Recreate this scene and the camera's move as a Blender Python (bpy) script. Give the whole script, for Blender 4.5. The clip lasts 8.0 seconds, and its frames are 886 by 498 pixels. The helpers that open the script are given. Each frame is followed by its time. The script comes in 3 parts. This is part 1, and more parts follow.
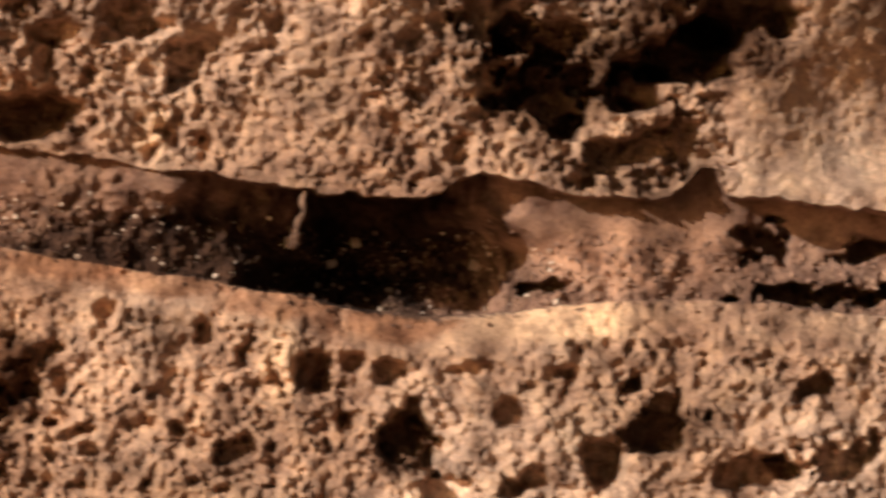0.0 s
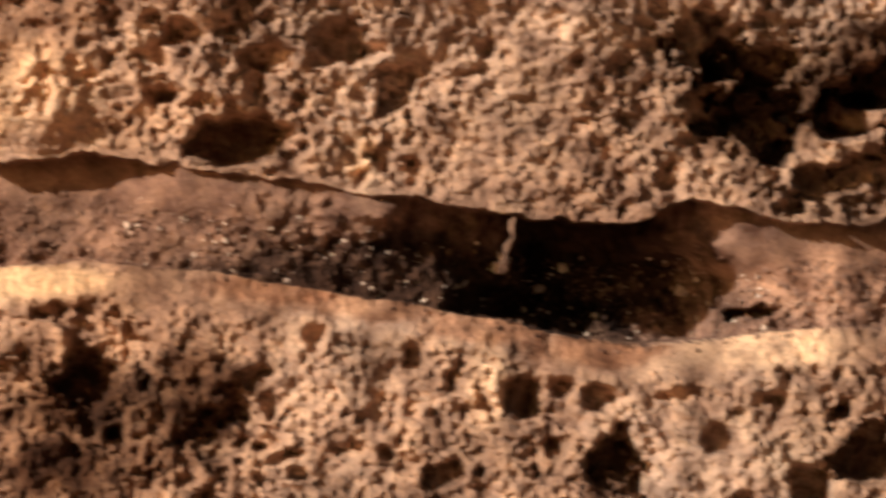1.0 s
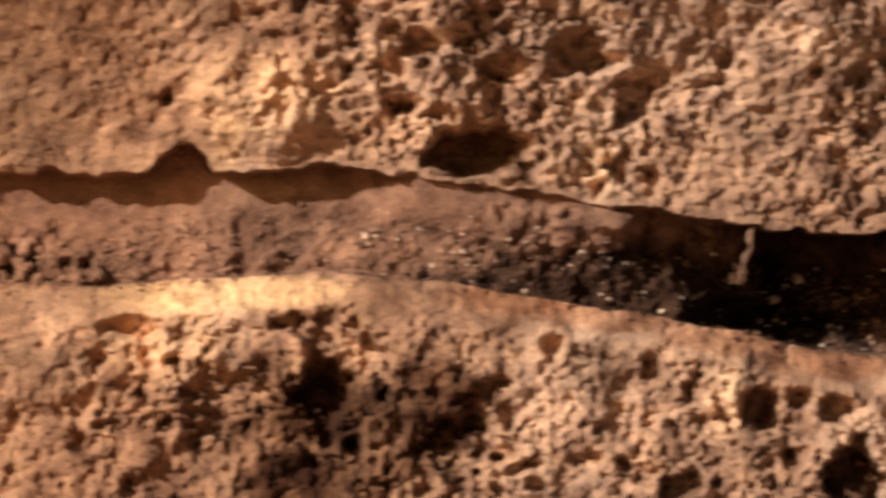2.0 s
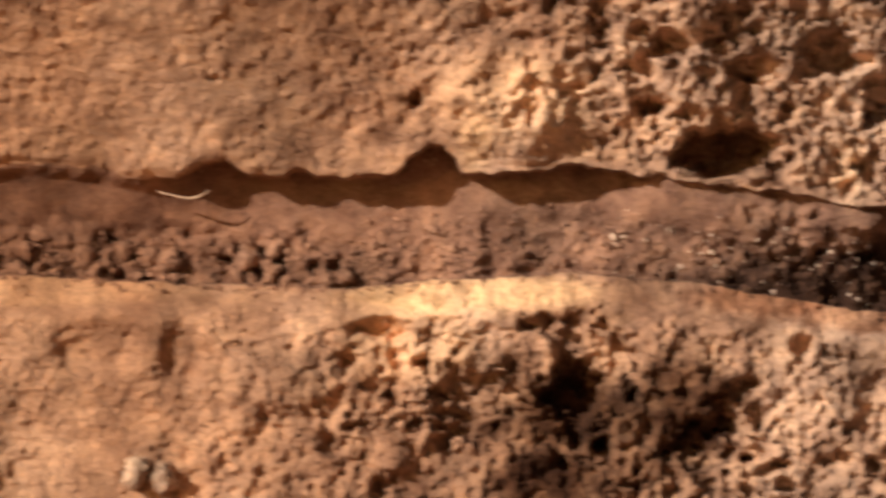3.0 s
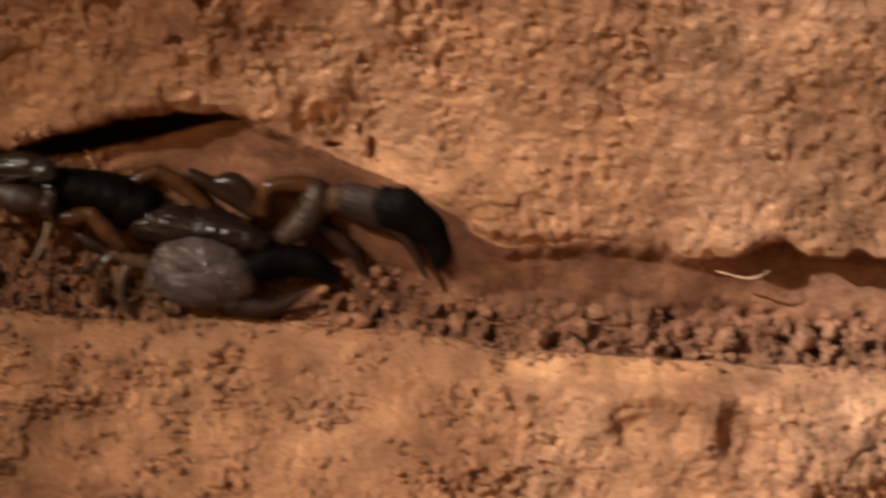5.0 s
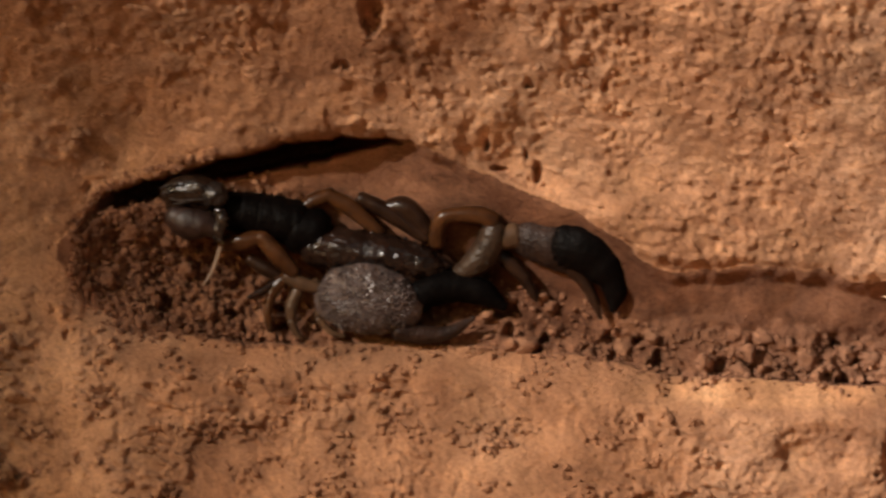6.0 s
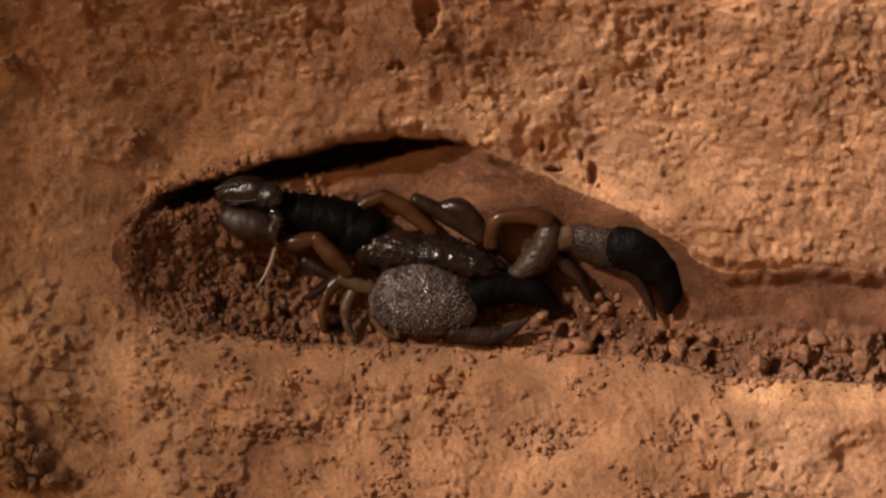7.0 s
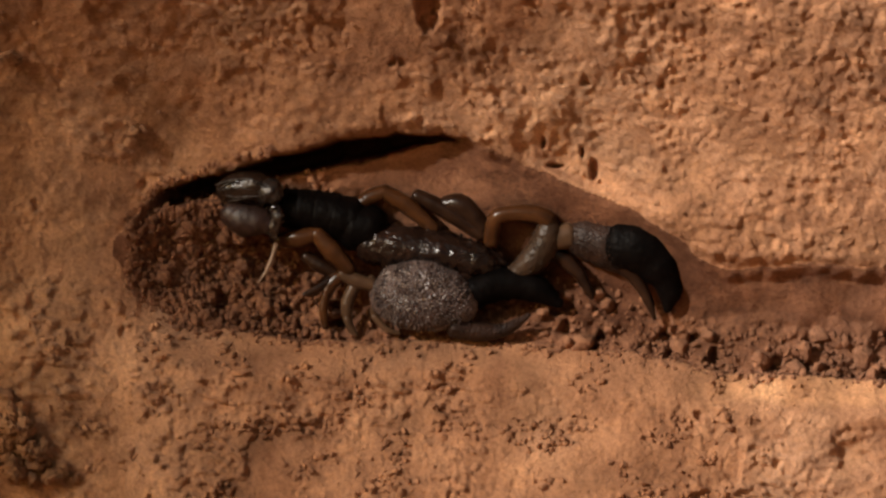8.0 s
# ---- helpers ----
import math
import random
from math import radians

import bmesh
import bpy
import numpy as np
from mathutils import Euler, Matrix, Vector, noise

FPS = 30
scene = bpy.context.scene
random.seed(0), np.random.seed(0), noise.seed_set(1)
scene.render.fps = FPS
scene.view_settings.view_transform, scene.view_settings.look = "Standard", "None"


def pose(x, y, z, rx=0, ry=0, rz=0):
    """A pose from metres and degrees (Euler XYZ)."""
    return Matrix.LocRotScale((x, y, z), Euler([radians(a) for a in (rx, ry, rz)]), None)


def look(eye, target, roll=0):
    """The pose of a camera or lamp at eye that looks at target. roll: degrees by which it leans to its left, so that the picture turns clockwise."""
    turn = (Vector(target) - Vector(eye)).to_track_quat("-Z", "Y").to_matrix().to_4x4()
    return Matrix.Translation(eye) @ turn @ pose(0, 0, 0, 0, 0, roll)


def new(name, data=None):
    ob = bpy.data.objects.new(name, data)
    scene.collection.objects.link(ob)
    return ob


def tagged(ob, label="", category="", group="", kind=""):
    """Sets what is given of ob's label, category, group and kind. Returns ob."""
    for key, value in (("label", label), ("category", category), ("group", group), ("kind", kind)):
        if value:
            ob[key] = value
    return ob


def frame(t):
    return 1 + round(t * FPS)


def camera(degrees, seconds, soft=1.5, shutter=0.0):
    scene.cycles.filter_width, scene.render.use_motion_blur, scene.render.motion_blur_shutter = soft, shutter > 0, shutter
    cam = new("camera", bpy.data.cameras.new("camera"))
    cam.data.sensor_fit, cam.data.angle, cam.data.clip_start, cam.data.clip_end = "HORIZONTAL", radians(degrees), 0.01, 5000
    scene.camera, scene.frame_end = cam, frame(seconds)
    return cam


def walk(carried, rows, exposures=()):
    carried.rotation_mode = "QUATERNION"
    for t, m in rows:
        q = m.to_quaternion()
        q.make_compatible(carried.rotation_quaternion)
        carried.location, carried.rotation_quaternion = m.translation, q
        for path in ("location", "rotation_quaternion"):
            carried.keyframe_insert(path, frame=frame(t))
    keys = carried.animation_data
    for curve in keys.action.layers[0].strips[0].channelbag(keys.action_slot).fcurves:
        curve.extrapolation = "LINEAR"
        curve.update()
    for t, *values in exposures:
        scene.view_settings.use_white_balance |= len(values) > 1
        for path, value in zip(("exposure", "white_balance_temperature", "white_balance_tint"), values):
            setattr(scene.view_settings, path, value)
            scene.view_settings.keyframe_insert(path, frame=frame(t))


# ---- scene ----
# ---- camera: a long lens that slides and pans along a cut soil bank ----
DISTANCE = 1.496
cam = camera(6.0, 8.0, soft=2.6, shutter=0.8)
# seconds, x and z of the point looked at, lean
AIM = [
    (0, 0.07840, 0.06590, -0.476),
    (0.5, 0.06073, 0.06738, -0.43),
    (1, 0.04135, 0.07062, -0.25),
    (1.5, 0.02118, 0.07219, -0.13),
    (1.7, 0.01249, 0.07250, -0.13),
    (2.8, -0.03614, 0.07289, -0.387),
    (3, -0.04484, 0.07312, -0.37),
    (3.5, -0.06906, 0.07494, -0.19),
    (4, -0.09606, 0.07740, 0.004),
    (4.5, -0.12034, 0.08143, 0.179),
    (5, -0.14382, 0.08720, 0.408),
    (5.2, -0.15190, 0.08840, 0.45),
    (6.3, -0.17780, 0.09160, 0.5),
    (6.5, -0.18020, 0.09156, 0.507),
    (7, -0.18294, 0.09140, 0.521),
    (7.5, -0.18310, 0.09128, 0.535),
    (8, -0.18309, 0.09070, 0.557),
]


def eye_pose(x, z, lean):
    """Half of the way is slid, half is turned."""
    return look((-0.0523 + 0.5 * (x + 0.0523), -DISTANCE, 0.088 + 0.5 * (z - 0.088)), (x, 0.0, z), lean)


walk(cam, [(t, eye_pose(x, z, lean)) for t, x, z, lean in AIM])

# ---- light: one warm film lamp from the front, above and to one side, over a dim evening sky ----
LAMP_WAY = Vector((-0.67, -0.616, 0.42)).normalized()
world = bpy.data.worlds.new("world")
scene.world = world
world.use_nodes = True
sky = world.node_tree.nodes.new("ShaderNodeTexSky")
sky.sky_type, sky.sun_disc = "NISHITA", False
sky.sun_elevation, sky.sun_rotation = radians(9), radians(227)
sky.dust_density, sky.ozone_density = 6.0, 0.3
world.node_tree.links.new(sky.outputs[0], world.node_tree.nodes["Background"].inputs[0])
world.node_tree.nodes["Background"].inputs[1].default_value = 0.075
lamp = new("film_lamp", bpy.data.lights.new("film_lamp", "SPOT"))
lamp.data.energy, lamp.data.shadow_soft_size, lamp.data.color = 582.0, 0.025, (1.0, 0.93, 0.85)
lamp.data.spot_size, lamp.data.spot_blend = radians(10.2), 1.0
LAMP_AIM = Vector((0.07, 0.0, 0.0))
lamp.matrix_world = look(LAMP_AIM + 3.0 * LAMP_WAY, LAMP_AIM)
scene.view_settings.exposure = 0.0


# ---- materials ----
def material(name, rough=0.9, metal=0.0):
    m = bpy.data.materials.new(name)
    m.use_nodes = True
    b = m.node_tree.nodes["Principled BSDF"]
    b.inputs["Roughness"].default_value, b.inputs["Metallic"].default_value = rough, metal
    return m, m.node_tree, b


def node(tree, kind, **values):
    n = tree.nodes.new(kind)
    for key, value in values.items():
        n.inputs[key.replace("_", " ")].default_value = value
    return n


def ramp(tree, source, stops):
    r = tree.nodes.new("ShaderNodeValToRGB")
    while len(r.color_ramp.elements) < len(stops):
        r.color_ramp.elements.new(0.5)
    for e, (p, c) in zip(r.color_ramp.elements, stops):
        e.position, e.color = p, (*c, 1)
    tree.links.new(source, r.inputs[0])
    return r.outputs[0]


def blend(tree, fac, a, b, how="MIX"):
    n = tree.nodes.new("ShaderNodeMix")
    n.data_type, n.blend_type = "RGBA", how
    for value, slot in ((fac, 0), (a, 6), (b, 7)):
        if isinstance(value, (float, int)):
            n.inputs[slot].default_value = value
        elif isinstance(value, tuple):
            n.inputs[slot].default_value = (*value, 1)
        else:
            tree.links.new(value, n.inputs[slot])
    return n.outputs[2]


def tone_patch(t, co, wobble, x, z, half_x, half_z):
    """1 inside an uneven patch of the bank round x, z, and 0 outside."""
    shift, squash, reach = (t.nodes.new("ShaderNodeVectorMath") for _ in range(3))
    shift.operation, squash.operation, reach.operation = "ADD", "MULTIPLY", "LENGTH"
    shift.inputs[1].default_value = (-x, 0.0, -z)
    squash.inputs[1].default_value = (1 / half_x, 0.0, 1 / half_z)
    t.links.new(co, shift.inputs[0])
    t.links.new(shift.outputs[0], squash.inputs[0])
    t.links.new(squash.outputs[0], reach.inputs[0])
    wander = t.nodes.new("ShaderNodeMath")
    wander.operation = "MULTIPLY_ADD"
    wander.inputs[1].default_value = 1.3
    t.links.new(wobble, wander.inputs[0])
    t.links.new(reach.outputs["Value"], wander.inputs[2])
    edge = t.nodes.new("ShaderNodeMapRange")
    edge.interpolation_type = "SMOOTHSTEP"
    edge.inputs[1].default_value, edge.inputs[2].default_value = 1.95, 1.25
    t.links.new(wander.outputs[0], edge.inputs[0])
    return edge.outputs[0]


def soil_material(name, dark, mid, light, grain=0.5, tone_patches=()):
    """Earth: broad tones, mid mottling, fine grains, patches of given tone, and a bump of grains and clods."""
    m, t, b = material(name, 0.95)
    b.inputs["Specular IOR Level"].default_value = 0.15
    co = t.nodes.new("ShaderNodeNewGeometry").outputs["Position"]
    broad, mottle, fine = (node(t, "ShaderNodeTexNoise", Scale=s, Detail=d, Roughness=0.6) for s, d in ((22.0, 3.0), (160.0, 5.0), (1500.0, 3.0)))
    for n in (broad, mottle, fine):
        t.links.new(co, n.inputs["Vector"])
    colour = ramp(t, broad.outputs[0], [(0.3, dark), (0.5, mid), (0.72, light)])
    mott = ramp(t, mottle.outputs[0], [(0.33, (0.45, 0.39, 0.35)), (0.47, (0.95, 0.94, 0.92)), (0.7, (1.65, 1.68, 1.55))])
    spots = ramp(t, fine.outputs[0], [(0.3, (0.55, 0.52, 0.5)), (0.52, (1, 1, 1)), (0.75, (1.35, 1.35, 1.25))])
    colour = blend(t, grain, colour, spots, "MULTIPLY")
    patches = node(t, "ShaderNodeTexNoise", Scale=62.0, Detail=4.0, Roughness=0.55)
    t.links.new(co, patches.inputs["Vector"])
    colour = blend(t, 1.0, colour, ramp(t, patches.outputs[0], [(0.36, (0.74, 0.74, 0.73)), (0.5, (0.97, 0.97, 0.97)), (0.66, (1.18, 1.19, 1.18))]), "MULTIPLY")
    # the earth turns from pale yellowish loam to redder clay along the bank
    axis = t.nodes.new("ShaderNodeSeparateXYZ")
    t.links.new(co, axis.inputs[0])
    stretch = t.nodes.new("ShaderNodeMapRange")
    stretch.inputs[1].default_value, stretch.inputs[2].default_value = -0.28, 0.05
    t.links.new(axis.outputs[0], stretch.inputs[0])
    # the loam is blotchy, the clay plainer
    blotchy = t.nodes.new("ShaderNodeMapRange")
    blotchy.inputs[1].default_value, blotchy.inputs[2].default_value, blotchy.inputs[3].default_value = -0.14, -0.02, 0.4
    t.links.new(axis.outputs[0], blotchy.inputs[0])
    colour = blend(t, blotchy.outputs[0], colour, blend(t, 1.0, colour, mott, "MULTIPLY"))
    colour = blend(t, 1.0, colour, ramp(t, stretch.outputs[0], [(0.0, (1.0, 0.95, 1.06)), (0.42, (1.0, 0.905, 0.97)), (1.0, (1.0, 1.12, 1.56))]), "MULTIPLY")
    # patches of other earth, and of light and shade put into the colour
    for tone, *where in tone_patches:
        colour = blend(t, tone_patch(t, co, mottle.outputs[0], *where), colour, blend(t, 1.0, colour, tone, "MULTIPLY"))
    t.links.new(colour, b.inputs["Base Color"])
    clods = node(t, "ShaderNodeTexNoise", Scale=1100.0, Detail=5.0, Roughness=0.7)
    t.links.new(co, clods.inputs["Vector"])
    bump = node(t, "ShaderNodeBump", Strength=1.0, Distance=0.0007)
    t.links.new(clods.outputs[0], bump.inputs["Height"])
    t.links.new(bump.outputs[0], b.inputs["Normal"])
    return m


# pale sandy crusts; lit hollow walls and a lit bulge painted pale: tone, x, z, half width, half height
EARTH_AND_LIGHT = [((1.5, 1.55, 1.45), *w) for w in ((-0.040, 0.0645, 0.024, 0.0035), (0.100, 0.053, 0.017, 0.004), (-0.051, 0.0565, 0.012, 0.007), (0.027, 0.087, 0.0035, 0.005), (-0.039, 0.0915, 0.003, 0.005), (-0.033, 0.1, 0.014, 0.008), (0.049, 0.046, 0.0035, 0.009))]
# the last one puts the lamp's brightness along the lip into the colour
EARTH_AND_LIGHT += [((1.25, 1.3, 1.2), -0.038, 0.0655, 0.024, 0.003), ((1.45, 1.5, 1.4), -0.113, 0.0665, 0.022, 0.0028)]
# the lip worn to reddish clay
EARTH_AND_LIGHT += [((0.9, 0.74, 0.63), *w) for w in ((0.012, 0.064, 0.013, 0.003), (0.03, 0.061, 0.013, 0.003), (0.05, 0.057, 0.013, 0.0032), (0.07, 0.0525, 0.012, 0.0032))]
# damp dark earth showing on the cut face, and shade painted into the hollows
EARTH_AND_LIGHT += [((0.32, 0.26, 0.22), *w) for w in ((-0.023, 0.0445, 0.0115, 0.006), (-0.001, 0.045, 0.008, 0.0105), (-0.027, 0.0315, 0.011, 0.0055), (0.122, 0.103, 0.017, 0.008), (0.116, 0.033, 0.008, 0.005), (0.072, 0.031, 0.0055, 0.006))]
# dark clods, damp earth, and the upper face's shade put into the colour
EARTH_AND_LIGHT += [((0.48, 0.42, 0.37), 0.097, 0.096, 0.014, 0.012), ((0.5, 0.43, 0.38), -0.018, 0.04, 0.021, 0.014), ((0.78, 0.74, 0.7), -0.076, 0.116, 0.03, 0.011)]
# a pocket of dark humus, pale crust, and the burrow's shade put into colour
HUMUS_AND_SHADE = [((0.22, 0.19, 0.17), 0.038, 0.0622, 0.042, 0.0115), ((0.52, 0.48, 0.46), -0.150, 0.094, 0.03, 0.016), ((0.62, 0.58, 0.56), -0.229, 0.086, 0.024, 0.014), ((1.5, 1.46, 1.35), 0.113, 0.0655, 0.022, 0.007), ((0.22, 0.19, 0.17), 0.068, 0.068, 0.021, 0.015)]
SOIL = soil_material("soil", (0.27, 0.13, 0.062), (0.44, 0.24, 0.12), (0.6, 0.37, 0.205), 0.5, EARTH_AND_LIGHT)
# the same earth inside the burrow, part of its shade put into the tones
TUNNEL = soil_material("tunnel_soil", (0.19, 0.092, 0.047), (0.28, 0.14, 0.073), (0.38, 0.205, 0.11), 0.5, HUMUS_AND_SHADE)
CRUMB = soil_material("crumb_soil", (0.21, 0.105, 0.055), (0.36, 0.19, 0.1), (0.5, 0.28, 0.155), 0.6, [HUMUS_AND_SHADE[0], HUMUS_AND_SHADE[2]])
PALE = soil_material("pale_soil", (0.55, 0.36, 0.21), (0.68, 0.47, 0.28), (0.78, 0.58, 0.38), 0.4)


def shell_material(name, base, tip, rough, bump_scale=0.0, bump_depth=0.0003, pits=False):
    """Horny armour: glossy, unevenly stained, finely granular."""
    m, t, b = material(name, rough)
    b.inputs["Specular IOR Level"].default_value = 0.55
    co = t.nodes.new("ShaderNodeTexCoord").outputs["Object"]
    n = node(t, "ShaderNodeTexNoise", Scale=260.0, Detail=4.0)
    t.links.new(co, n.inputs["Vector"])
    t.links.new(ramp(t, n.outputs[0], [(0.3, base), (0.7, tip)]), b.inputs["Base Color"])
    if bump_scale:
        g = node(t, "ShaderNodeTexVoronoi" if pits else "ShaderNodeTexNoise", Scale=bump_scale)
        t.links.new(co, g.inputs["Vector"])
        bump = node(t, "ShaderNodeBump", Strength=1.0, Distance=bump_depth)
        bump.invert = pits
        t.links.new(g.outputs[0], bump.inputs["Height"])
        t.links.new(bump.outputs[0], b.inputs["Normal"])
    return m


BLACK = shell_material("black_shell", (0.005, 0.004, 0.0035), (0.011, 0.007, 0.006), 0.16, 420.0, 0.0003)
GRANULAR = shell_material("granular_shell", (0.055, 0.035, 0.029), (0.13, 0.09, 0.078), 0.27, 1750.0, 0.0003, True)
TAIL = shell_material("tail_shell", (0.012, 0.007, 0.005), (0.034, 0.018, 0.011), 0.2, 420.0, 0.0008)
RIDGED = shell_material("ridged_shell", (0.006, 0.0032, 0.0024), (0.024, 0.011, 0.007), 0.26, 560.0, 0.0009)
# dull black shell, with the back plates' deep shade put into its colour
SHADE_BLACK = shell_material("shade_black_shell", (0.0015, 0.001, 0.0009), (0.004, 0.0026, 0.0022), 0.55, 700.0, 0.0003)
SHADE_BLACK.node_tree.nodes["Principled BSDF"].inputs["Specular IOR Level"].default_value = 0.06
BULB = shell_material("bulb_shell", (0.014, 0.006, 0.004), (0.034, 0.014, 0.009), 0.5, 500.0, 0.0004)
BLACK.node_tree.nodes["Principled BSDF"].inputs["Specular IOR Level"].default_value = 0.2
GRANULAR.node_tree.nodes["Principled BSDF"].inputs["Specular IOR Level"].default_value = 0.65
for shell in (RIDGED, TAIL):
    shell.node_tree.nodes["Principled BSDF"].inputs["Specular IOR Level"].default_value = 0.45
DUSKY = shell_material("dusky_shell", (0.013, 0.006, 0.0038), (0.036, 0.016, 0.0095), 0.5, 1500.0, 0.00015, True)
DUSTY = shell_material("dusty_shell", (0.024, 0.013, 0.007), (0.056, 0.031, 0.018), 0.4, 900.0, 0.0003)
BROWN = shell_material("brown_shell", (0.012, 0.005, 0.0028), (0.034, 0.015, 0.008), 0.28, 420.0, 0.0003)
AMBER = shell_material("amber_shell", (0.026, 0.009, 0.003), (0.085, 0.032, 0.011), 0.28, 420.0, 0.0003)
TAN = shell_material("tan_shell", (0.045, 0.024, 0.013), (0.11, 0.06, 0.033), 0.3, 420.0, 0.0003)
KEEL = shell_material("keel_shell", (0.016, 0.011, 0.009), (0.04, 0.029, 0.024), 0.3, 900.0, 0.0006)
PALE_HORN = shell_material("pale_horn", (0.2, 0.12, 0.07), (0.32, 0.2, 0.12), 0.3)
for shell in (DUSKY, DUSTY, BROWN, AMBER, TAN):
    shell.node_tree.nodes["Principled BSDF"].inputs["Specular IOR Level"].default_value = 0.25


# ---- plan: u runs along the bank and v downwards, both in tenths of a millimetre; depth runs into the bank, in millimetres ----
def place(u, v, depth):
    return Vector((u * 1e-4, depth * 1e-3, 0.11 - v * 1e-4))


def lattice(ix, iy, seed):
    h = (ix.astype(np.int64) * 374761393 + iy.astype(np.int64) * 668265263 + seed * 974634777) & 0xFFFFFFFF
    h = ((h ^ (h >> 13)) * 1274126177) & 0xFFFFFFFF
    return ((h ^ (h >> 16)) & 0xFFFFFF) / float(0x1000000)


def value_noise(x, y, seed):
    ix, iy = np.floor(x), np.floor(y)
    fx, fy = x - ix, y - iy
    fx, fy = (f * f * f * (f * (f * 6 - 15) + 10) for f in (fx, fy))
    a, b = lattice(ix, iy, seed), lattice(ix + 1, iy, seed)
    c, d = lattice(ix, iy + 1, seed), lattice(ix + 1, iy + 1, seed)
    return ((a + (b - a) * fx) * (1 - fy) + (c + (d - c) * fx) * fy) * 2 - 1


def rough_noise(u, v, size, octaves, seed):
    total, gain = 0, 1.0
    for k in range(octaves):
        total = total + gain * value_noise(u / size + 17.3 * k, v / size - 9.1 * k, seed + k)
        size, gain = size * 0.47, gain * 0.52
    return total


def cells(u, v, size, seed):
    """Distance to the nearest of scattered points, in cell widths, and that point's own random number."""
    x, y = u / size, v / size
    ix, iy = np.floor(x), np.floor(y)
    best, mark = np.full(x.shape, 9.0), np.zeros(x.shape)
    for dx in (-1, 0, 1):
        for dy in (-1, 0, 1):
            jx, jy = ix + dx, iy + dy
            d = np.hypot(jx + lattice(jx, jy, seed) - x, jy + lattice(jx, jy, seed + 50) - y)
            near = d < best
            best = np.where(near, d, best)
            mark = np.where(near, lattice(jx, jy, seed + 99), mark)
    return best, mark


def ease(a, b, x):
    k = np.clip((x - a) / (b - a), 0, 1)
    return k * k * (3 - 2 * k)


# the tunnel's roof edge, its front lip, and how deep it runs
ROOF = [(-2405, 200), (-2398, 150), (-2372, 112), (-2281, 73), (-2171, 46), (-2111, 18), (-1971, -9), (-1791, -7), (-1511, 113), (-1341, 223), (-1274, 222), (-1094, 212),
        (-994, 240), (-415, 234), (-223, 221), (-73, 238), (0, 255), (150, 265), (300, 295), (400, 310), (550, 338), (760, 352),
        (790, 330), (850, 302), (930, 318), (1010, 348), (1295, 350), (1700, 390)]
# ragged bites out of the roof edge: place, half width, height
BITES = [(-858, 62, 26), (-704, 40, 11), (-474, 66, 50), (1240, 52, 48), (-1190, 60, 5), (-60, 20, 8), (620, 30, 9), (-1050, 40, 9)]
LIP = [(-2405, 200), (-2398, 242), (-2368, 288), (-2281, 333), (-2181, 350), (-1971, 363), (-1711, 354), (-1511, 376), (-1311, 411), (-1074, 417), (-786, 437), (-600, 438),
       (-374, 420), (-224, 414), (0, 432), (200, 465), (400, 502), (600, 540), (740, 572), (850, 565), (1000, 545), (1140, 535), (1300, 540), (1700, 580)]
DEEP = [(-2400, 4), (-2300, 8), (-2150, 12), (-2060, 12), (-1950, 11.5), (-1850, 11), (-1700, 10.5), (-1600, 9.5), (-1500, 8), (-1420, 7), (-1350, 6.5), (-1200, 6), (-950, 7.5), (-600, 8.5), (-250, 8), (0, 5), (240, 5.5), (330, 8), (400, 14), (480, 19), (600, 35), (850, 38), (980, 8), (1080, 6), (1180, 6), (1200, 9), (1285, 9), (1300, 6), (1340, 12), (1700, 16)]
# hollows in the cut face: place, half width, half height, depth
HOLLOWS = [
    (45, 200, 95, 55, 20, 0.12),  (1325, 20, 100, 80, 26, 0.12), (1225, 105, 100, 70, 26, 0.15), (1130, 168, 88, 46, 24, 0.2), (1000, 165, 78, 56, 17, 0.5), (985, 62, 75, 38, 14, 0.5), (875, 38, 65, 46, 11, 0.5), (1165, 270, 130, 78, 10, 0.35),
    (1065, 820, 48, 40, 16, 0.2), (1180, 755, 90, 50, 12, 0.5), (725, 780, 58, 58, 13, 0.35), (840, 660, 42, 30, 6, 0.2), (625, 640, 28, 28, 7, 0.15), (545, 660, 36, 32, 7, 0.25), (690, 655, 36, 28, 7, 0.2),
    (185, 550, 28, 32, 7, 0.2), (360, 575, 24, 28, 7, 0.2), (610, 745, 24, 26, 7, 0.2), (-310, 660, 165, 75, 4.5, 0.5), (5, 715, 80, 120, 6, 0.35), (880, 150, 40, 50, 9, 0.5), (-470, 735, 110, 55, 3, 0.5),
    (-180, 600, 90, 90, 5, 0.6), (-560, 508, 78, 22, 6, 0.2), (-914, 552, 44, 68, 3.4, -0.05), (-1060, 535, 88, 56, 2.6, -0.03),
    (-1655, 2, 5, 14, 3, 0.2), (-1636, 44, 17, 5, 3, 0.25), (-1586, 16, 5, 12, 3, 0.25), (-1566, 48, 6, 17, 3, 0.3), (-1774, 18, 5, 12, 2, 0.2), (-1852, -228, 18, 30, 4, 0.5), (-494, 105, 22, 26, 6, 0.2), (240, 20, 60, 30, 8, 0.4), (-30, 10, 60, 26, 7, 0.4),
    (490, 40, 34, 20, 6, 0.3), (-80, 120, 30, 20, 5, 0.3), (330, 110, 40, 26, 5, 0.5), (120, 60, 40, 30, 6, 0.5),  (400, 800, 40, 26, 6, 0.4), (900, 740, 44, 24, 6, 0.4), (1330, 850, 70, 32, 9, 0.5), (930, 855, 44, 26, 9, 0.4), (1500, 830, 80, 44, 9, 0.5), (1440, 700, 50, 30, 7, 0.5), (780, 870, 50, 24, 8, 0.4),
]

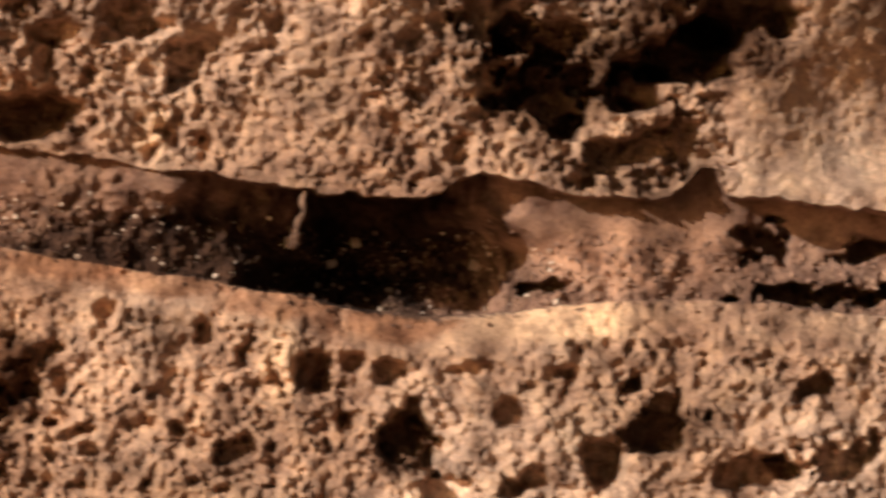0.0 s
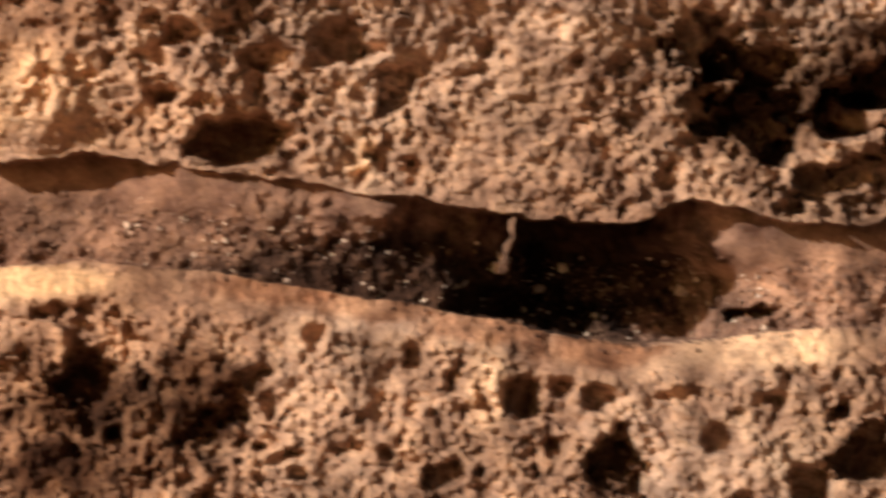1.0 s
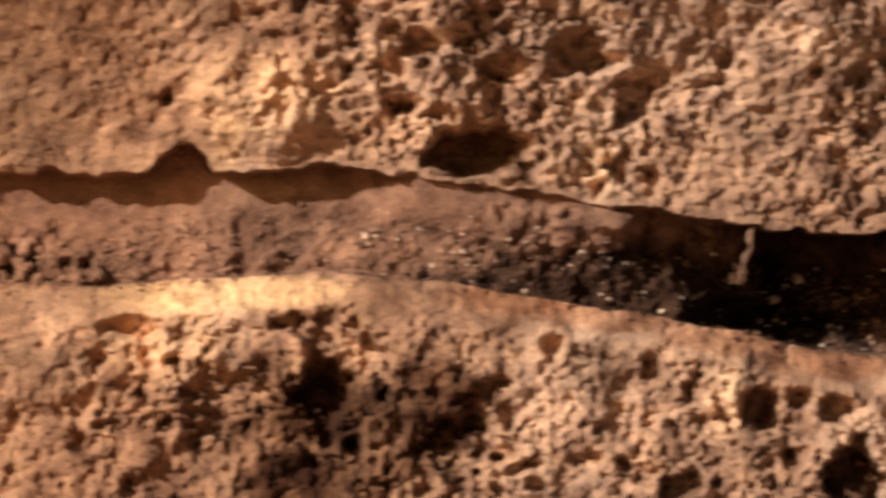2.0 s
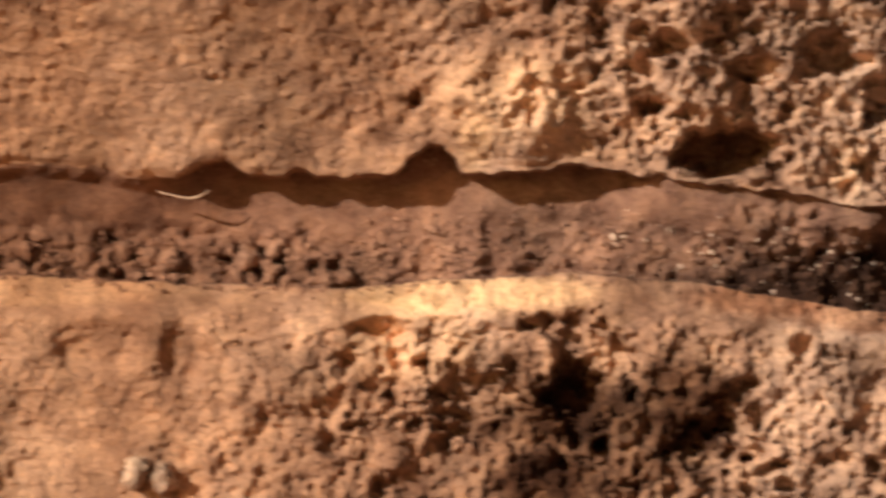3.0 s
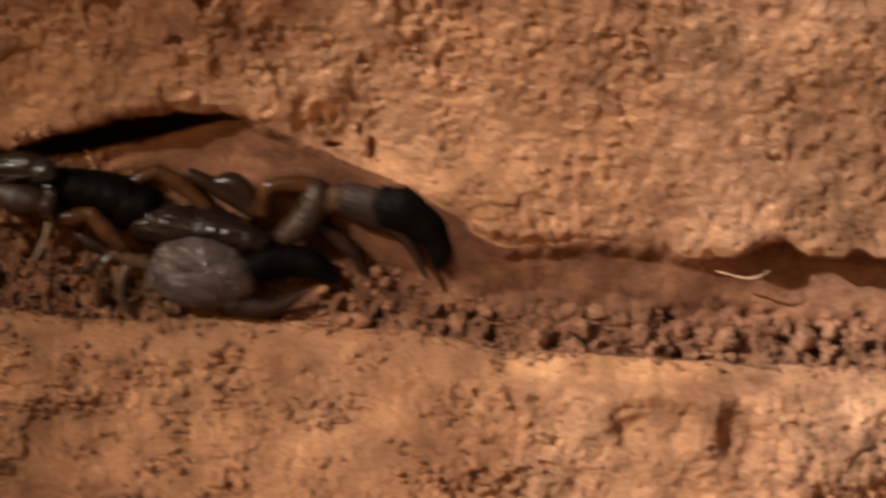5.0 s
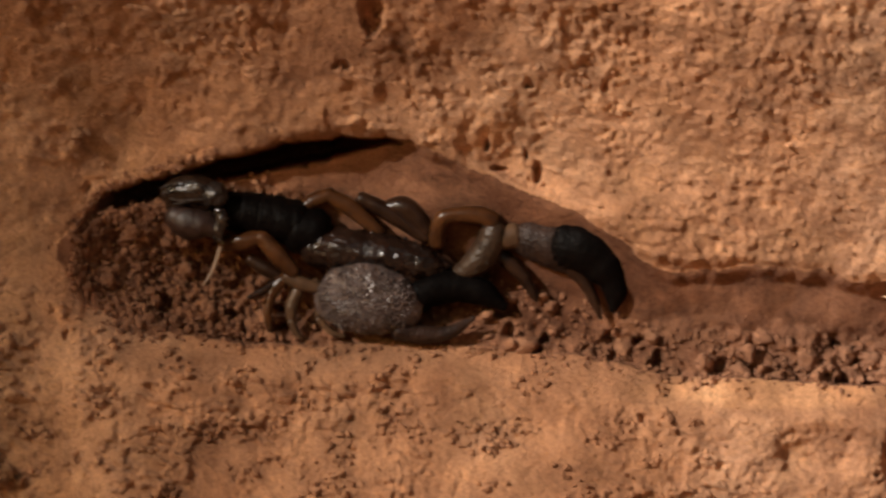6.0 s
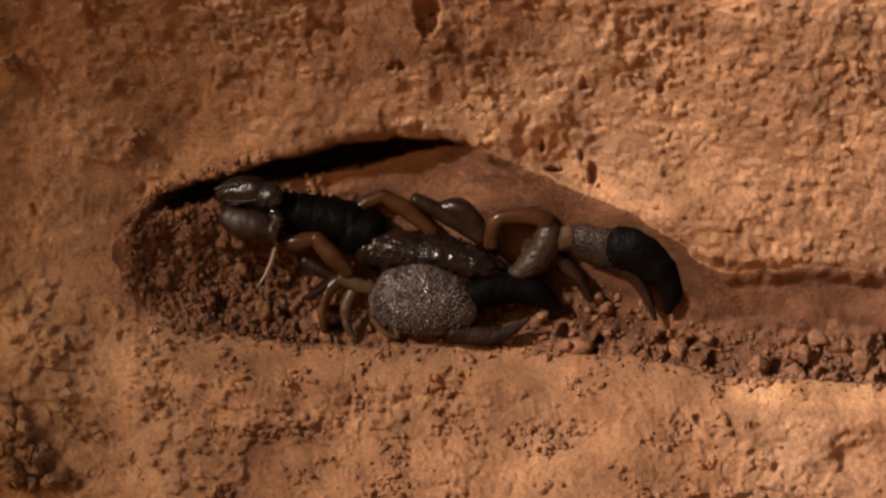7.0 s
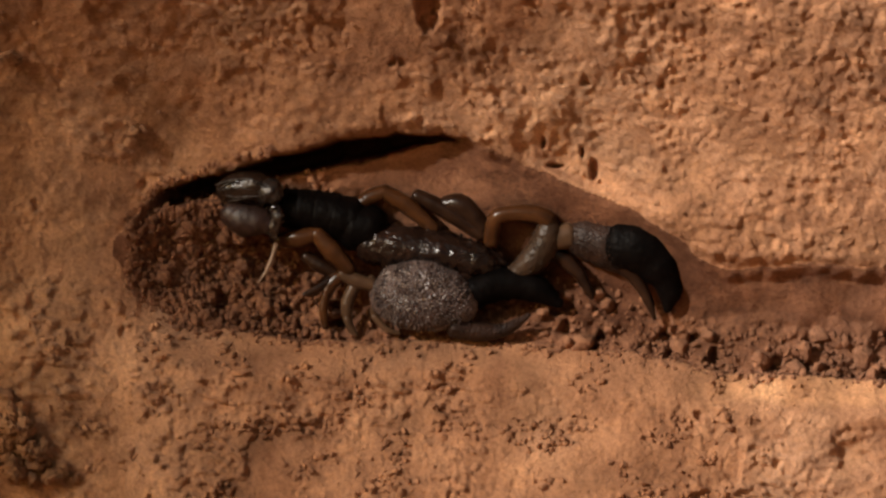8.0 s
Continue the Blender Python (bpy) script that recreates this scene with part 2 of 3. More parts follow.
# bulges of the face: place, half width, half height, how far they stand out
SWELLS = [(-330, 110, 150, 120, 6), (60, 620, 110, 70, 3), (520, 640, 60, 110, 3), (-1350, 130, 160, 100, 2.5), (-700, 600, 170, 70, 3), (1450, 620, 130, 80, 3)]
# dark gaps low in the tunnel: place, half width, half height, depth
GAPS = [(975, 513, 52, 15, 14), (1470, 535, 150, 22, 18), (1365, 440, 45, 34, 10), (1540, 450, 50, 22, 10)]


def along(line, u):
    """The line's height at u, its corners rounded off."""
    xs, ys = [p[0] for p in line], [p[1] for p in line]
    return sum(np.interp(u + k, xs, ys) for k in (-30, -15, 0, 15, 30)) / 5


def cut(u, v):
    """Depth of the cut face and its tunnel at u, v, and where the tunnel is."""
    wob = rough_noise(u, u * 0, 90, 3, 5) * 5 + rough_noise(u, u * 0, 26, 2, 8) * 2.0
    firm = 430 * ease(360, 300, v)
    coarse = 0.15 + 0.85 * ease(-1150 + firm, -350 + firm, u)
    # firm block at the far end of the upper face
    coarse = coarse * (1 - 0.75 * ease(1270, 1330, u) * ease(385, 345, v))
    roof, lip = along(ROOF, u) + wob + 3 * rough_noise(u, v, 22, 2, 73), along(LIP, u) + wob * 0.8
    smooth_roof = along(ROOF, u)
    for bu, bw, bh in BITES:
        roof = roof - bh * ease(1.05, 0.1, np.abs(u - bu + 0.3 * (v - smooth_roof)) / bw + 0.12 * rough_noise(u, v, 30, 2, 71))
    face = 1.8 * rough_noise(u, v, 380, 3, 11) + 1.5 * coarse * rough_noise(u, v, 110, 3, 21) + (0.14 + 0.33 * coarse) * rough_noise(u, v, 40, 4, 31) + 0.6 * coarse * rough_noise(u, v, 12, 2, 33)
    crumbly = (0.25 + 0.75 * ease(-1750, -1350, u)) * (0.4 + 0.6 * ease(-0.3, 0.4, rough_noise(u, v, 170, 2, 83)))
    face = face + 0.15 * crumbly * rough_noise(u, v, 19, 2, 37)
    # flakes that stand proud of the firm clay, dense on one stretch and in drifts elsewhere
    clay = 1 - 0.8 * ease(-900, -400, u)
    above = ease(330, 150, v)
    dense = (1 - 0.48 * above) * (1 - 0.5 * ease(-1350, -1100, u)) * np.maximum(ease(-1680, -1420, u) * ease(330, 150, v), 0.8 * ease(0.02, 0.4, rough_noise(u, v, 150, 3, 85)))
    tilt_u, tilt_v = u + 0.45 * v, v - 0.3 * u
    for size, high, least, seed in ((24, 1.0, 0.22, 341), (13, 0.8, 0.3, 345)):
        fleck = rough_noise(tilt_u / 1.5, tilt_v, size, 2, seed)
        face = face - high * clay * dense * ease(least, least + 0.3, fleck)
    d, mark = cells(u + rough_noise(u, v, 14, 1, 410) * 6, v + rough_noise(u, v, 14, 1, 510) * 6, 26, 323)
    face = face + 1.3 * clay * ease(0.15, 0.5, rough_noise(u, v, 120, 2, 89)) * np.where(mark < 0.04, ease(0.42, 0.15, d), 0)
    crack = ease(0.16, 0.0, np.abs(rough_noise(u, v, 46, 3, 301))) * ease(0.0, 0.6, rough_noise(u, v, 150, 2, 305))
    face = face + (0.15 + 0.9 * coarse) * crack
    grainy = ease(-1560, -1380, u) * ease(-980, -1120, u) * ease(330, 200, v)
    face = face - 0.22 * grainy * rough_noise(u, v, 13, 2, 321) - 0.2 * grainy * np.abs(rough_noise(u, v, 34, 2, 325))
    flake = ease(0.25, 0.55, rough_noise(u, v, 30, 3, 311)) * ease(-0.1, 0.5, rough_noise(u, v, 200, 2, 315))
    face = face - (0.25 + 0.35 * coarse) * flake
    face = face - 0.2 * coarse * np.abs(rough_noise(u, v, 18, 2, 35))
    patch = ease(-0.5, 0.5, rough_noise(u, v, 260, 2, 77))
    for size, deep, share, seed in ((150, 2.8, 0.3, 1), (74, 3.0, 0.4, 2), (40, 2.3, 0.5, 3), (22, 1.5, 0.65, 4)):
        wu, wv = u + rough_noise(u, v, size * 0.7, 2, 400 + seed) * size * 0.22, v + rough_noise(u, v, size * 0.7, 2, 500 + seed) * size * 0.22
        d, mark = cells(wu, wv, size, 60 + seed * 7)
        radius = 0.27 + 0.3 * mark / share
        face = face + coarse * (0.35 + 0.65 * patch) * deep * np.where(mark < share, ease(1.0, 0.35, d / radius), 0)
    for size, high, share, seed in ((60, 0.9, 0.3, 5), (24, 0.9, 0.45, 6)):
        d, mark = cells(u, v, size, 160 + seed * 7)
        face = face - (0.05 + 0.3 * coarse) * high * np.where(mark < share, ease(0.5, 0.0, d), 0)
    for hu, hv, ru, rv, deep, ragged in HOLLOWS:
        k = np.hypot((u - hu) / ru, (v - hv) / rv) + (0.14 + 1.3 * ragged) * rough_noise(u, v, 56, 4, 91)
        face = face + 0.85 * deep * ease(1.15, 0.5, k)
    for hu, hv, ru, rv, rise_out in SWELLS:
        k = np.hypot((u - hu) / ru, (v - hv) / rv) + 0.15 * rough_noise(u, v, 70, 2, 95)
        face = face - rise_out * ease(1.1, 0.2, k)
    face = face + 0.035 * np.maximum(u - 1340, 0) * ease(360, 270, v) * ease(2600, 1700, u)
    # a soft dip over the gentle recess
    face = face + 5.5 * ease(1.2, 0.1, np.hypot((u + 1610) / 140, (v - 60) / 115))
    # it rounds in towards the chamber's closed end
    face = face + 6.5 * ease(1.15, 0.2, np.hypot((u + 2290) / 190, (v - 150) / 230))
    # the lower face leans out from the lip, which is worn smooth
    below = v - lip
    low = (v > 0.5 * (roof + lip)) * ease(30, 280, lip - roof)
    below = np.maximum(below, 0)
    worn = ease(92, 42, below) * low
    face = face * (1 - 0.9 * worn) + 7.5 * ease(85, -45, below) * low - (1.5 + 7 * ease(-1200, -1500, u)) * ease(0, 420, below) * low
    # the roof's edge is rounded on one stretch and juts a little on the other
    high = (v < 0.5 * (roof + lip)) * ease(0, 110, lip - roof)
    rise = np.maximum(roof - v, 0)
    face = face - high * face * 0.6 * ease(20, 0, rise) * ease(-2200, -2020, u) + high * (0.6 - 1.3 * ease(-560, -300, u)) * ease(11, -5, rise)
    # the upper face leans out towards the top
    part_way = ease(-1150, -1420, u)
    up_by = 160 - 190 * part_way - v
    face = face - (0.067 + 0.038 * part_way) * 0.5 * (up_by + np.sqrt(up_by * up_by + 6400)) * ease(900, 600, -v)
    # the tunnel
    inside = (v > roof) & (v < lip) & (lip - roof > 6) & (u > -2420)
    tall = np.maximum(lip - smooth_roof, 1)
    s = np.maximum(v - smooth_roof, 0) / tall
    chamber = ease(-1300, -1450, u)
    # the cavity's far side hangs over
    deep = along(DEEP, u + 120 * ease(0.6, 0.2, s) * ease(600, 760, u) * ease(1180, 1000, u))
    start = 0.5 + 0.2 * chamber + 0.07 * rough_noise(u, v, 75, 2, 45)
    shallow = ease(-170, -20, u) * ease(390, 300, u)
    gentle = ease(-1830, -1740, u) * ease(-880, -1050, u)
    open_edge = (0.14 + 0.78 * ease(-940, -800, u)) * (1 - 0.85 * gentle) * (1 - 0.85 * shallow)
    slant = ease(-640, -900, u)
    back = deep * (open_edge + (1 - open_edge) * (slant * np.clip(s / np.minimum(start, 0.58), 0, 1) ** (1 - 0.25 * chamber * (1 - gentle)) + (1 - slant) * ease(0.12 * shallow, 0.42 + 0.2 * shallow, s)))
    front = np.minimum(7.0, deep) + 30 * ease(380, 540, u) * ease(950, 860, u)
    floor = deep + (front - deep) * ease(start, 1.0, s)
    hole = np.where(s < start, back, floor)
    hole = hole + 0.7 * rough_noise(u, v, 120, 3, 41) + (0.12 + 0.9 * ease(start - 0.15, start + 0.1, s)) * rough_noise(u, v, 30, 3, 51) * (0.5 + 0.7 * ease(-0.4, 0.5, rough_noise(u, v, 130, 2, 53)))
    hole = hole + ease(-1930, -2080, u) * ease(0.1, 0.35, s) * (1.5 * rough_noise(u, v, 40, 3, 61) + 0.9 * np.abs(rough_noise(u, v, 18, 2, 63)))
    raw = ease(-80, 260, u) * ease(960, 860, u)
    hole = hole + raw * (2.2 * rough_noise(u, v, 60, 4, 55) + 1.0 * rough_noise(u, v, 22, 2, 57)) * ease(0, 0.2, s)
    for hu, hv, ru, rv, extra in GAPS:
        hole = hole + extra * ease(1.2, 0.5, np.hypot((u - hu) / ru, (v - hv) / rv) + 0.6 * rough_noise(u, v, 26, 3, 97))
    slot = ease(-2390, -2270, u) * ease(-1770, -1960, u) * ease(0.9, 0.4, (v - roof) / (8 + 48 * ease(-1770, -2000, u)))
    hole = hole + 22 * slot
    end = ease(0, 60, np.abs(u + 2400))
    hole = 1 + (hole - 1) * end
    # holes between the clods of the floor
    d, mark = cells(u + 9 * rough_noise(u, v, 26, 2, 331), v + 9 * rough_noise(u, v, 26, 2, 335), 36, 611)
    hole = hole + 3.6 * ease(start - 0.04, start + 0.14, s) * ease(-350, -650, u) * np.where(mark < 0.34, ease(0.5, 0.15, d), 0) * ease(-0.5, 0.2, rough_noise(u, v, 130, 2, 53))
    hole = np.maximum(hole, (0.4 + 1.6 * ease(-920, -740, u)) * (1 - gentle) * (1 - 0.8 * shallow))
    # the chamber's end and its lower rim run out into the face without an edge
    faded = ease(-2180, -2330, u)
    soft = ease(0, 5 + 75 * faded, np.minimum((v - roof) * (1 + 14 * faded), lip - v)) * (1 - gentle * ease(26, 0, v - roof))
    return np.where(inside, face * (1 - soft) + hole * soft, face), inside


STEP = 3.0
outer = np.array([20, 60, 150, 400, 1000, 2500, 6000])
US = np.concatenate([(-2760 - outer)[::-1], np.arange(-2760, 1700.1, STEP), 1700 + outer])
VS = np.concatenate([(-330 - np.array([20, 60, 150, 400, 900, 1600]))[::-1], np.arange(-330, 960.1, STEP), 960 + np.array([20, 60, 150])])
UU, VV = np.meshgrid(US, VS)
# worked out strip by strip, which is quicker
STRIPS = [cut(UU[k:k + 8], VV[k:k + 8]) for k in range(0, len(VS), 8)]
DEPTH, INSIDE = (np.concatenate(part_of) for part_of in zip(*STRIPS))


def depth_at(u, v):
    i = min(max(int(np.searchsorted(US, u)), 1), len(US) - 1)
    j = min(max(int(np.searchsorted(VS, v)), 1), len(VS) - 1)
    return float(DEPTH[j, i])


def sheet(name, points, faces, mat, label, category):
    used = np.unique(faces)
    back = np.zeros(len(points), np.int64)
    back[used] = np.arange(len(used))
    mesh = bpy.data.meshes.new(name)
    mesh.from_pydata(points[used].tolist(), [], back[faces].tolist())
    mesh.shade_smooth()
    mesh.materials.append(mat)
    return tagged(new(name, mesh), label, category, kind="structure")


def build_bank():
    points = np.stack([UU * 1e-4, DEPTH * 1e-3, 0.11 - VV * 1e-4], -1).reshape(-1, 3)
    n, m = UU.shape
    a = (np.arange(n - 1)[:, None] * m + np.arange(m - 1)[None]).ravel()
    quads = np.stack([a, a + m, a + m + 1, a + 1], -1)
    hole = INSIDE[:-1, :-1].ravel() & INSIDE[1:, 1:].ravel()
    upper = (VV < along(ROOF, UU) + 60)[:-1, :-1].ravel() & ~hole
    upper |= ((UU < -2400) & (VV < 190))[:-1, :-1].ravel()
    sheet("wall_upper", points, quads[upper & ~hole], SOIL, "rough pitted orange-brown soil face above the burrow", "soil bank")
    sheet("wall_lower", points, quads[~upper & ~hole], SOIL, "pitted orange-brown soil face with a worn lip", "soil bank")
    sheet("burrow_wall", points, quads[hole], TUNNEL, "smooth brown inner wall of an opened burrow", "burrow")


def build_ground():
    for name, y0, y1, z, label in (("ground", -80, 0.02, 0.0, "bare dry reddish earth before the bank"), ("bank_top", -0.004, 80, 0.3, "bare dry earth on top of the bank")):
        bm = bmesh.new()
        ys = [y0 + (y1 - y0) * k / 40 for k in range(41)] if y0 < -1 else [y0, 0.1, 0.5, 2, 10, 30, 80]
        xs = [-80, -20, -5, -1.5, -0.8, -0.4, 0, 0.4, 0.8, 1.5, 5, 20, 80]
        grid = [[bm.verts.new((x, y, z + 0.004 * noise.noise((x * 3, y * 3, 0)))) for x in xs] for y in ys]
        for r, q in zip(grid, grid[1:]):
            for k in range(len(xs) - 1):
                bm.faces.new((r[k], r[k + 1], q[k + 1], q[k]))
        mesh = bpy.data.meshes.new(name)
        bm.to_mesh(mesh)
        bm.free()
        mesh.materials.append(SOIL)
        tagged(new(name, mesh), label, "ground", kind="structure")


build_bank()
build_ground()


# ---- crumbs of earth on the burrow's floor ----
def crumb_mesh(name, seed, detail, mat, crusty=0.0):
    bm = bmesh.new()
    bmesh.ops.create_icosphere(bm, subdivisions=detail, radius=1.0)
    for vert in bm.verts:
        p = vert.co.copy()
        vert.co = p * (1 + 0.55 * noise.noise(p * 1.3 + Vector((seed * 7.1, 0, 0))) + 0.3 * noise.noise(p * 3.3 + Vector((0, seed * 3.7, 0))) + (0.2 * noise.noise(p * 7.5 + Vector((0, 0, seed * 5.3))) if detail > 2 else 0))
    rng = random.Random(seed * 31 + detail)
    for _ in range(7):
        # broken faces
        n = Vector((rng.gauss(0, 1), rng.gauss(0, 1), rng.gauss(0, 1))).normalized()
        reach = rng.uniform(0.5, 0.8)
        for vert in bm.verts:
            over = vert.co.dot(n) - reach
            if over > 0:
                vert.co -= n * over * 0.85
    for vert in bm.verts:
        p = vert.co.copy()
        vert.co = p * (1 + crusty * (noise.noise(p * 4.5 + Vector((seed, 3, 0))) + 0.7 * noise.noise(p * 9.5 + Vector((0, seed, 7)))))
    mesh = bpy.data.meshes.new(name)
    bm.to_mesh(mesh)
    bm.free()
    mesh.materials.append(mat)
    mesh.shade_smooth()
    return mesh


def spin(rng):
    return Euler([rng.uniform(0, 6.28) for _ in range(3)]).to_matrix().to_4x4()


def floor_spot(rng, u0, u1, top=0.5):
    u = rng.uniform(u0, u1)
    roof, lip = float(along(ROOF, u)), float(along(LIP, u))
    v = roof + (lip - roof) * (top + (0.985 - top) * rng.random() ** 0.8)
    return u, v


def build_crumbs():
    rng = random.Random(4)
    meshes = [crumb_mesh("soil_crumb", k, 3, CRUMB) for k in range(8)]
    places = []
    for u0, u1, count, small, large, top in ((-2370, -2030, 80, 7, 17, 0.15), (-2030, -1620, 15, 7, 15, 0.62), (-1620, -1100, 40, 6, 19, 0.6), (-1100, -600, 52, 6, 19, 0.6), (-600, 400, 40, 4, 11, 0.5), (400, 950, 30, 4, 10, 0.45), (950, 1560, 20, 4, 9, 0.6)):
        for _ in range(count):
            places.append((*floor_spot(rng, u0, u1, top), small + (large - small) * rng.random() ** 2.2))
    for u, v, r in places:
        ob = new("soil_crumb", rng.choice(meshes))
        d = depth_at(u, v) - r * 0.1 * rng.uniform(0.1, 0.5)
        ob.matrix_basis = Matrix.Translation(place(u, v, d)) @ spin(rng) @ Matrix.Diagonal([r * 1e-4 * rng.uniform(0.8, 1.2) for _ in range(3)] + [1])
        tagged(ob, "rounded brown crumb of dry earth on the burrow floor", "soil crumb", "crumbs on the burrow floor")


def scatter(name, spots, mat, label, seed):
    """Many small crumbs joined into one sheet of stuff."""
    rng = random.Random(seed)
    base = crumb_mesh("crumb_base", seed, 1, mat)
    co = np.array([v.co[:] for v in base.vertices])
    tri = np.array([p.vertices[:] for p in base.polygons])
    bpy.data.meshes.remove(base)
    points, faces = [], []
    for k, (u, v, r) in enumerate(spots):
        m = np.array(spin(rng).to_3x3()) * np.array([rng.uniform(0.7, 1.2) for _ in range(3)])
        points.append(co @ m.T * r * 1e-4 + np.array(place(u, v, depth_at(u, v) - r * rng.uniform(-0.02, 0.07))))
        faces.append(tri + k * len(co))
    mesh = bpy.data.meshes.new(name)
    mesh.from_pydata(np.concatenate(points).tolist(), [], np.concatenate(faces).tolist())
    mesh.materials.append(mat)
    tagged(new(name, mesh), label, "soil crumbs", kind="stuff")


def build_grit():
    rng = random.Random(9)
    spots = []
    for u0, u1, count, small, large, top in ((-2390, -2030, 900, 4, 10, 0.12), (-2030, -600, 1000, 3, 8, 0.55), (-600, 1600, 2200, 2.5, 7, 0.35)):
        for _ in range(count):
            spots.append((*floor_spot(rng, u0, u1, top), small + (large - small) * rng.random() ** 1.8))
    for _ in range(700):
        spots.append((*floor_spot(rng, -2395, -2120, 0.1), rng.uniform(4, 11)))
    for _ in range(120):
        u = rng.uniform(-2400, -2230)
        spots.append((u, float(along(LIP, u)) + rng.gauss(0, 10), rng.uniform(2.5, 8)))
    for _ in range(170):
        # clinging round the chamber's closed end
        u = rng.uniform(-2400, -2130)
        spots.append((u, float(along(ROOF, u)) - 9 + rng.gauss(0, 7), rng.uniform(2.5, 7)))
    for _ in range(520):
        # spilled over the lip
        u = rng.uniform(-2360, -500) if rng.random() < 0.75 else rng.uniform(-500, 1560)
        spots.append((u, float(along(LIP, u)) + rng.gauss(0, 7), rng.uniform(2, 6.5)))
    scatter("floor_grit", spots, CRUMB, "fine loose brown earth crumbs strewn over the burrow floor", 3)
    spots = []
    for _ in range(3400):
        u, v = rng.uniform(-2700, 1650), rng.uniform(-280, 900)
        if float(along(ROOF, u)) - 6 < v < float(along(LIP, u)) + 4 and u > -2400:
            continue
        if noise.noise((u / 190, v / 130, 3)) > 0.02:
            spots.append((u, v, rng.uniform(2.5, 6.5)))
    while len(spots) < 2600:
        # flaked crumbs in drifts below the chamber
        u, v = rng.uniform(-2700, -1250), rng.uniform(330, 700)
        if v > float(along(LIP, u)) + 6 and noise.noise((u / 85, v / 60, 8)) > 0.12:
            spots.append((u, v, 3 + 7 * rng.random() ** 2))
    # pale colour that stands for light on the tops of the rubble
    specks = []
    for _ in range(230):
        specks.append((*floor_spot(rng, -150, 1000, 0.3), 2 + 4.5 * rng.random() ** 2))
    scatter("pale_lit_grit", specks, PALE, "scattered pale specks of grit for the lit tops of rubble", 7)
    scatter("face_grit", spots, SOIL, "small earth crumbs clinging to the cut soil face", 5)


# ---- the scorpion; its own plan in tenths of a millimetre, a to its front, b down, and depth in millimetres ----
def at(a, b, d):
    return Vector((a * 1e-4, d * (0.15e-3 if d > 0 else 1e-3), -b * 1e-4))


def part(name, bm, mat, parent, label="", pivot=None):
    if pivot is not None:
        bmesh.ops.translate(bm, verts=bm.verts, vec=-pivot)
    bmesh.ops.recalc_face_normals(bm, faces=bm.faces)
    mesh = bpy.data.meshes.new(name)
    bm.to_mesh(mesh)
    bm.free()
    mesh.materials.append(mat)
    mesh.shade_smooth()
    ob = new(name, mesh)
    ob.parent = parent
    if pivot is not None:
        ob.location = pivot
    return tagged(ob, label)


def tube(stations, bm=None, sides=14, knobs=0.0, flat=1.0, fine=5):
    """A limb through stations (a, b, depth, radius), rounded between them and at its ends; knobs: how uneven."""
    bm = bm or bmesh.new()
    pts = [at(*p[:3]) for p in stations]
    rad = [p[3] * 1e-4 for p in stations]
    line, radii = [], []
    for k in range(len(pts) - 1):
        p0, p1, p2, p3 = pts[max(k - 1, 0)], pts[k], pts[k + 1], pts[min(k + 2, len(pts) - 1)]
        for q in range(fine):
            f = q / fine
            line.append(0.5 * ((2 * p1) + (p2 - p0) * f + (2 * p0 - 5 * p1 + 4 * p2 - p3) * f * f + (3 * p1 - p0 - 3 * p2 + p3) * f ** 3))
            radii.append(rad[k] + (rad[k + 1] - rad[k]) * (f * f * (3 - 2 * f)))
    line.append(pts[-1])
    radii.append(rad[-1])
    # rounded ends
    first, last = (line[0] - line[1]).normalized(), (line[-1] - line[-2]).normalized()
    r0, r1 = radii[0], radii[-1]
    line = [line[0] + first * r0 * 0.55, line[0] + first * r0 * 0.4] + line + [line[-1] + last * r1 * 0.4, line[-1] + last * r1 * 0.55]
    radii = [r0 * 0.25, r0 * 0.72] + radii + [r1 * 0.72, r1 * 0.25]
    rings = []
    for k, (p, r) in enumerate(zip(line, radii)):
        way = (line[min(k + 1, len(line) - 1)] - line[max(k - 1, 0)]).normalized()
        side = way.cross(Vector((0, 1, 0)))
        side = side.normalized() if side.length > 1e-6 else Vector((1, 0, 0))
        up = side.cross(way).normalized()
        ring = []
        for q in range(sides):
            ang = 2 * math.pi * q / sides
            n = side * math.cos(ang) + up * math.sin(ang) * flat
            w = 1 + knobs * noise.noise((p + n * r) * 900)
            ring.append(bm.verts.new(p + n * r * w))
        rings.append(ring)
    for a, b in zip(rings, rings[1:]):
        for q in range(sides):
            bm.faces.new((a[q], a[(q + 1) % sides], b[(q + 1) % sides], b[q]))
    bm.faces.new(rings[0])
    bm.faces.new(rings[-1][::-1])
    return bm


